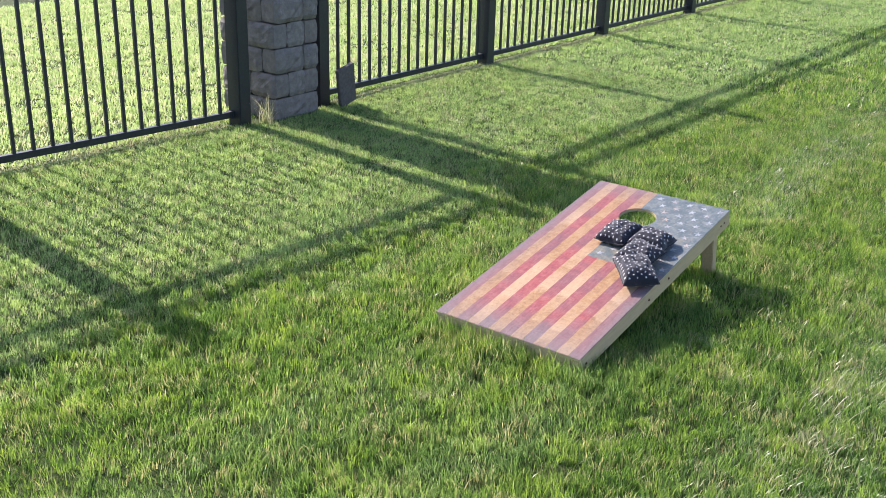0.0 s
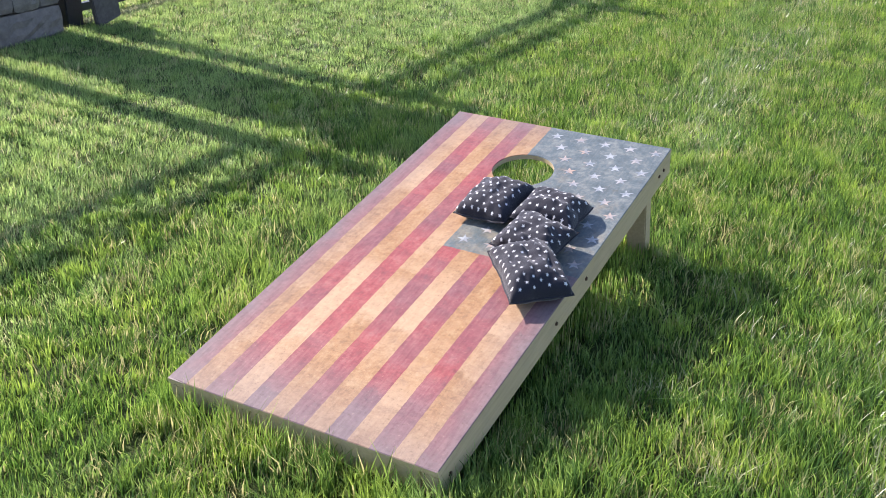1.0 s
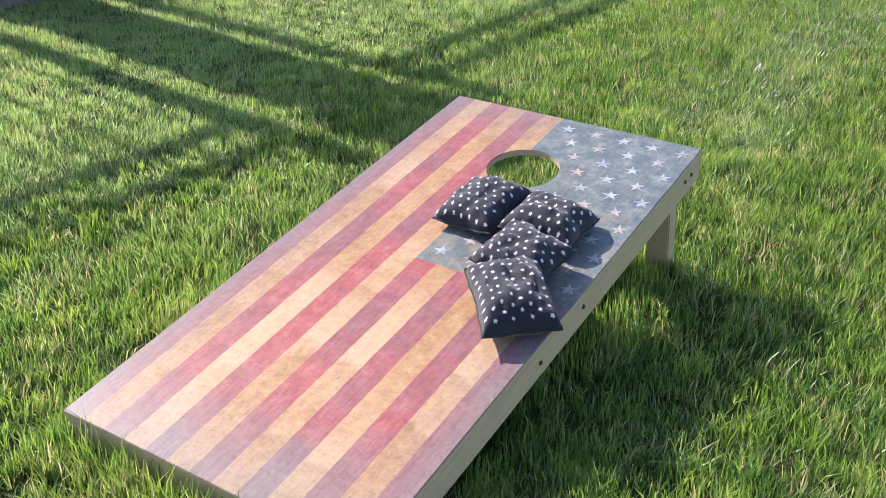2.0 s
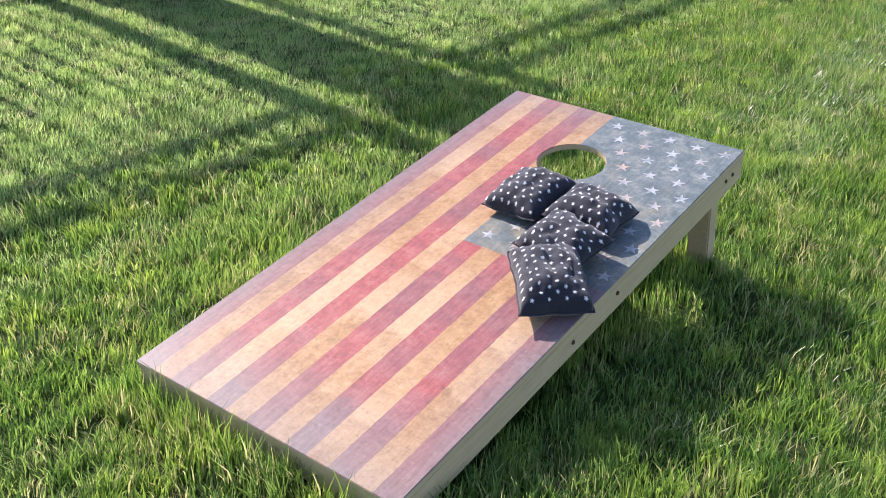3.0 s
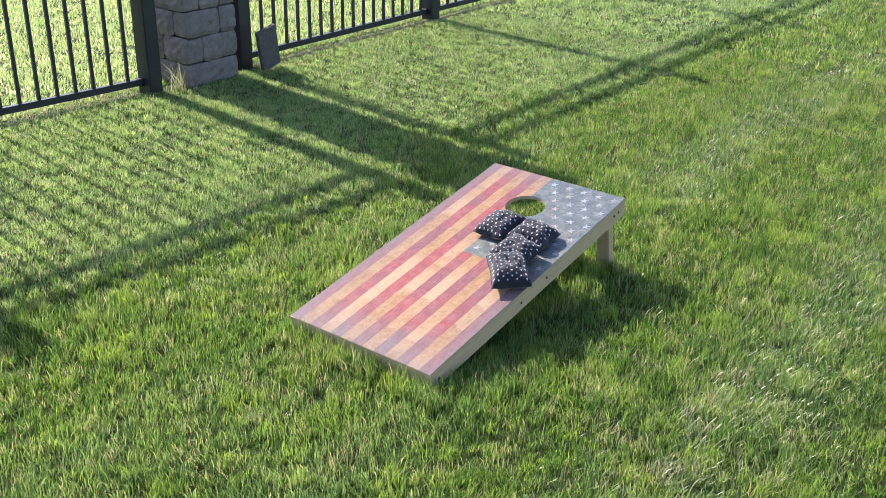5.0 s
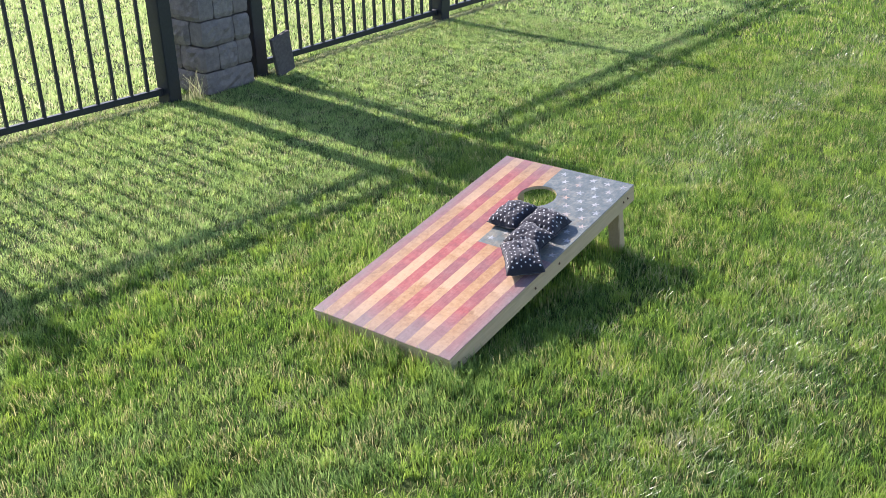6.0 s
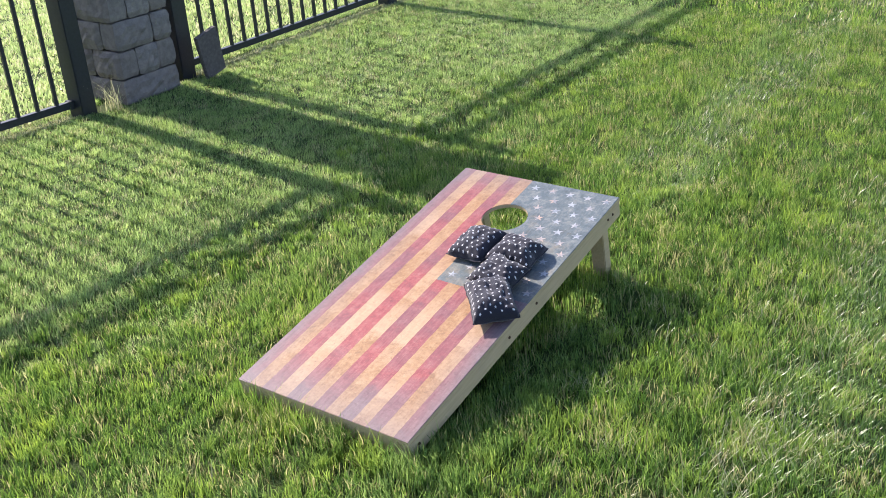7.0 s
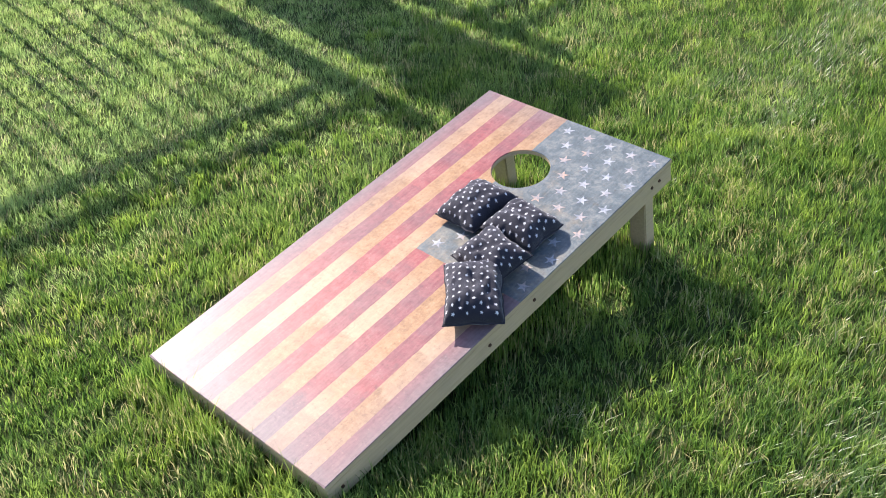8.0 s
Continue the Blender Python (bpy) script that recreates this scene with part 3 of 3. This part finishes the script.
def blades(name, seed, area, per_m2, height, width, lean, material, label, bend=True, keep=None):
    """Grass blades as thin bent strips in one mesh."""
    rng = np.random.default_rng(seed)
    x0, x1, y0, y1 = area
    n = int((x1 - x0) * (y1 - y0) * per_m2)
    # tufts: neighbours share a root, a height and a lean
    tufts = max(1, n // 9)
    tx, ty = rng.uniform(x0, x1, tufts), rng.uniform(y0, y1, tufts)
    pick = rng.integers(0, tufts, n)
    spread = 0.55 / math.sqrt(per_m2 / 9)
    x, y = tx[pick] + rng.normal(0, spread, n), ty[pick] + rng.normal(0, spread, n)
    key, key2 = rng.random(tufts)[pick], rng.random(tufts)[pick]
    inside = (x > x0) & (x < x1) & (y > y0) & (y < y1)
    if keep is not None:
        inside &= keep(x, y)
    x, y, key, key2 = x[inside], y[inside], key[inside], key2[inside]
    swell = 0.5 + 0.25 * np.sin(x * 5.1 + 1.7 * np.sin(y * 2.3)) + 0.25 * np.sin(y * 6.3 + 2.1 * np.sin(x * 3.7))
    h = height * (0.45 + 0.45 * key + 0.4 * rng.random(len(x)) ** 2) * (0.75 + 0.45 * swell)
    side = np.maximum(np.maximum(-x, x - W), np.maximum(-y, y - 1.2))
    h = h * (1 + np.clip(0.5 - 0.4 * y, 0.1, 0.5) * np.exp(-(np.maximum(side, 0) / 0.05) ** 2))
    clear = under_board(x, y)
    ok = clear > 0.02
    x, y, h, key, key2, clear = x[ok], y[ok], np.minimum(h[ok], clear[ok] * 0.95), key[ok], key2[ok], clear[ok]
    n = len(x)
    ang = rng.uniform(0, 2 * np.pi, n)
    # the mower's passes lay the grass one way and then the other
    passes = np.where(np.floor((x + 0.32) / 0.55) % 2 == 0, 1.0, -1.0)
    tuft = key2 * 2 * np.pi
    amount = lean * h * (0.3 + 0.9 * rng.random(n))
    lx = amount * (0.75 * np.cos(ang) + 0.5 * np.cos(tuft))
    ly = amount * (0.75 * np.sin(ang) + 0.5 * np.sin(tuft) + 0.12 * passes)
    near = clear < 1.0
    lx, ly = np.where(near, lx * 0.3, lx), np.where(near, ly * 0.3, ly)
    # blades beside the board lean away from it rather than into it
    w = width * (0.6 + 0.7 * rng.random(n)) / 2
    face = rng.uniform(0, np.pi, n)
    dx, dy = np.cos(face) * w, np.sin(face) * w
    # grass pressed flat by the mower's wheels lies along its pass
    laid = (rng.random(n) < flattened(x, y)) & ~near
    length = h * (0.5 + 0.35 * rng.random(n))
    lx = np.where(laid, length * rng.normal(0.15, 0.55, n), lx)
    ly = np.where(laid, length * rng.normal(0.6, 0.45, n), ly)
    flat = np.hypot(lx, ly) + 1e-6
    dx = np.where(laid, -ly / flat * w * 1.3, dx)
    dy = np.where(laid, lx / flat * w * 1.3, dy)
    h = np.where(laid, h * rng.uniform(0.45, 0.75, n), h)
    z0 = np.full(n, -0.004)
    if bend:
        m = 0.55
        co = np.stack([x - dx, y - dy, z0, x + dx, y + dy, z0,
                       x + lx * 0.3 + dx * 0.85, y + ly * 0.3 + dy * 0.85, h * m,
                       x + lx * 0.3 - dx * 0.85, y + ly * 0.3 - dy * 0.85, h * m,
                       x + lx, y + ly, h], 1).reshape(-1, 3)
        base = (np.arange(n) * 5)[:, None]
        loops = (base + np.array([0, 1, 2, 3, 3, 2, 4])).ravel()
        starts = (np.arange(n) * 7)[:, None] + np.array([0, 4])
        totals = np.tile([4, 3], n)
    else:
        co = np.stack([x - dx, y - dy, z0, x + dx, y + dy, z0, x + lx, y + ly, h], 1).reshape(-1, 3)
        loops = np.arange(n * 3)
        starts = (np.arange(n) * 3)
        totals = np.full(n, 3)
    me = bpy.data.meshes.new(name)
    me.vertices.add(len(co))
    me.vertices.foreach_set("co", co.ravel().astype(np.float32))
    me.loops.add(len(loops))
    me.loops.foreach_set("vertex_index", loops.astype(np.int32))
    me.polygons.add(len(totals))
    me.polygons.foreach_set("loop_start", starts.ravel().astype(np.int32))
    me.polygons.foreach_set("loop_total", totals.astype(np.int32))
    me.update(calc_edges=True)
    me.materials.append(material)
    return tagged(new(name, me), label, "grass", kind="stuff")


def clear_of_fence(x, y):
    line = np.where(y < 1.6, -2.78 + BEND * (1.575 - y), -2.78)
    trimmed = (x > line - 0.03) & (x < line + np.where(y < 1.6, 0.05, 0.1))
    pier = (x > -3.17) & (x < -2.63) & (y > 1.77) & (y < 2.19)
    return ~pier & ~trimmed


def outside_board(x, y):
    return ~((x > -0.03) & (x < W + 0.03) & (y > -0.03) & (y < 1.25))


CORE = (-1.4, 2.1, -1.2, 2.2)


def outside_core(x, y):
    return ~((x > CORE[0]) & (x < CORE[1]) & (y > CORE[2]) & (y < CORE[3])) & clear_of_fence(x, y)


LAWN = (-2.9, 3.6, -2.6, 4.8)


def by_the_fence(x, y):
    """The shorter, paler grass between the fence and the mower's last pass, with a ragged edge."""
    edge = -0.75 + 0.12 * np.sin(y * 2.1) + 0.1 * np.sin(y * 5.7 + 1.0)
    return x + 0.25 * np.sin(x * 31.0 + 3.0 * np.sin(y * 23.0)) < edge


blades("lawn_grass", 1, CORE, 20000, 0.046, 0.003, 0.66, GRASS, "dense mown green grass round the game board", keep=lambda x, y: ~by_the_fence(x, y))
blades("shaded_lower_grass", 8, CORE, 12000, 0.028, 0.003, 0.9, UNDER_SHADED, "short lower blades of the lawn, darkened as shaded gaps", bend=False)
blades("lawn_grass", 2, LAWN, 14500, 0.044, 0.0039, 0.64, GRASS, "mown green grass of the open lawn", bend=False, keep=lambda x, y: outside_core(x, y) & ~by_the_fence(x, y))
blades("shaded_lower_grass", 9, LAWN, 8000, 0.024, 0.0044, 0.9, UNDER_SHADED, "short lower blades of the lawn, darkened as shaded gaps", bend=False, keep=outside_core)
for i, (strip, tall) in enumerate((((-0.05, 0.7, -0.08, -0.005), 0.062), ((-0.06, -0.006, -0.05, 0.75), 0.05), ((0.617, 0.8, -0.06, 0.5), 0.056))):
    blades("edge_grass", 60 + i, strip, 30000, tall, 0.0026, 0.4, GRASS, "longer grass missed by the mower beside the board")
blades("clipped_grass", 10, (-2.9, -0.4, -1.6, 4.8), 20000, 0.031, 0.0036, 0.75, CLIPPED, "short pale green grass in front of the fence", bend=False, keep=lambda x, y: clear_of_fence(x, y) & by_the_fence(x, y))
blades("clipped_grass", 11, (-2.9, -0.4, 4.8, 13.0), 6500, 0.036, 0.0075, 0.75, CLIPPED, "short pale green grass in front of the fence", bend=False, keep=lambda x, y: clear_of_fence(x, y) & by_the_fence(x, y))
blades("lawn_grass", 3, (-2.9, 7.0, 4.8, 13.0), 4200, 0.05, 0.009, 0.7, GRASS, "mown green grass along the fence", bend=False, keep=lambda x, y: ~by_the_fence(x, y))
blades("lawn_grass", 4, (-8.0, -2.9, -1.5, 12.0), 5200, 0.036, 0.012, 0.8, FIELD_GLARE, "grass behind the fence, painted paler for sun and haze", bend=False, keep=clear_of_fence)
blades("lawn_grass", 6, (-2.9, 7.0, -8.0, -2.6), 1500, 0.06, 0.013, 0.7, GRASS, "mown green grass of the open lawn", bend=False)
blades("lawn_grass", 7, (3.6, 8.0, -2.6, 4.8), 1800, 0.06, 0.013, 0.7, GRASS, "mown green grass of the open lawn", bend=False)
# dry blades in two mown strips, their paleness also standing in for sheen
blades("dry_sheen_grass", 12, (0.14, 0.62, 2.0, 7.0), 1300, 0.042, 0.0042, 0.8, STRAW, "pale dry blades scattered to imitate a mown strip's sheen", bend=False)
blades("dry_sheen_grass", 5, (1.1, 1.65, -0.9, 4.0), 1000, 0.05, 0.003, 0.8, STRAW, "pale dry blades scattered to imitate a mown strip's sheen", keep=outside_board)
for i, (px, py, r) in enumerate(((0.82, 0.57, 0.07), (1.02, 0.33, 0.06), (1.38, 0.52, 0.08), (1.36, 0.1, 0.07), (0.28, -0.40, 0.06))):
    blades("dry_grass_patch", 20 + i, (px - r, px + r, py - r, py + r), 9000, 0.04, 0.0028, 1.1, STRAW, "small patch of dry straw-coloured grass",
           keep=lambda x, y: (x - px) ** 2 + (y - py) ** 2 < r * r)
blades("fence_edge_grass", 30, (-2.77, -2.65, 2.36, 12.0), 20000, 0.026, 0.006, 0.9, STRAW, "short dry trimmings along the fence foot", bend=False)
blades("fence_edge_grass", 31, (-2.95, -2.72, -0.5, 1.5), 9000, 0.028, 0.005, 0.9, STRAW, "short dry trimmings along the fence foot", bend=False)


def straw_tuft():
    """Long dry stems between post and pier."""
    rnd = random.Random(5)
    bm = bmesh.new()
    for _ in range(46):
        x, y = rnd.gauss(-2.66, 0.025), rnd.gauss(1.69, 0.02)
        h = rnd.uniform(0.08, 0.24)
        a = rnd.uniform(0, math.tau)
        lx, ly = rnd.gauss(0.01, 0.05), rnd.gauss(-0.01, 0.05)
        w = 0.0022
        ring = []
        for k in range(4):
            f = k / 3
            ww = w * (1 - 0.8 * f)
            c = Vector((x + lx * f * f, y + ly * f * f, h * f * (1 - 0.15 * f)))
            ring.append((bm.verts.new(c + Vector((math.cos(a) * ww, math.sin(a) * ww, 0))), bm.verts.new(c - Vector((math.cos(a) * ww, math.sin(a) * ww, 0)))))
        for p, q in zip(ring, ring[1:]):
            bm.faces.new((p[0], p[1], q[1], q[0]))
    me = finish(bm, "straw_tuft")
    me.materials.append(STRAW)
    tagged(new("straw_tuft", me), "tuft of long dry stems beside the stone pier", "dry grass", kind="stuff")


straw_tuft()


def pale_stems(x, y, n, seed):
    """A few long bleached stems standing out of the lawn."""
    rnd = random.Random(seed)
    bm = bmesh.new()
    for _ in range(n):
        px, py = rnd.gauss(x, 0.05), rnd.gauss(y, 0.08)
        a, size, w = rnd.uniform(0.2, 2.9), rnd.uniform(0.05, 0.1), rnd.uniform(0.0011, 0.0018)
        d = Vector((math.cos(a), math.sin(a), 0))
        s = Vector((-d.y, d.x, 0))
        ring = []
        for k in range(5):
            f = k / 4
            c = Vector((px, py, 0)) + d * (size * 0.5 * f ** 1.3) + Vector((0, 0, size * (0.85 * f - 0.2 * f * f)))
            ring.append((bm.verts.new(c + s * w * (1 - 0.7 * f)), bm.verts.new(c - s * w * (1 - 0.7 * f))))
        for p, q in zip(ring, ring[1:]):
            bm.faces.new((p[0], p[1], q[1], q[0]))
    me = finish(bm, "dry_stems")
    me.materials.append(STRAW)
    tagged(new("dry_stems", me), "long bleached grass stems in the lawn", "dry grass", kind="stuff")


for i, (x, y, n) in enumerate(((1.32, 0.56, 26), (1.43, 0.5, 26), (1.38, 0.3, 30), (1.3, 0.42, 24), (1.39, 1.12, 16), (0.28, -0.42, 8), (0.9, 0.9, 8))):
    pale_stems(x, y, n, 40 + i)
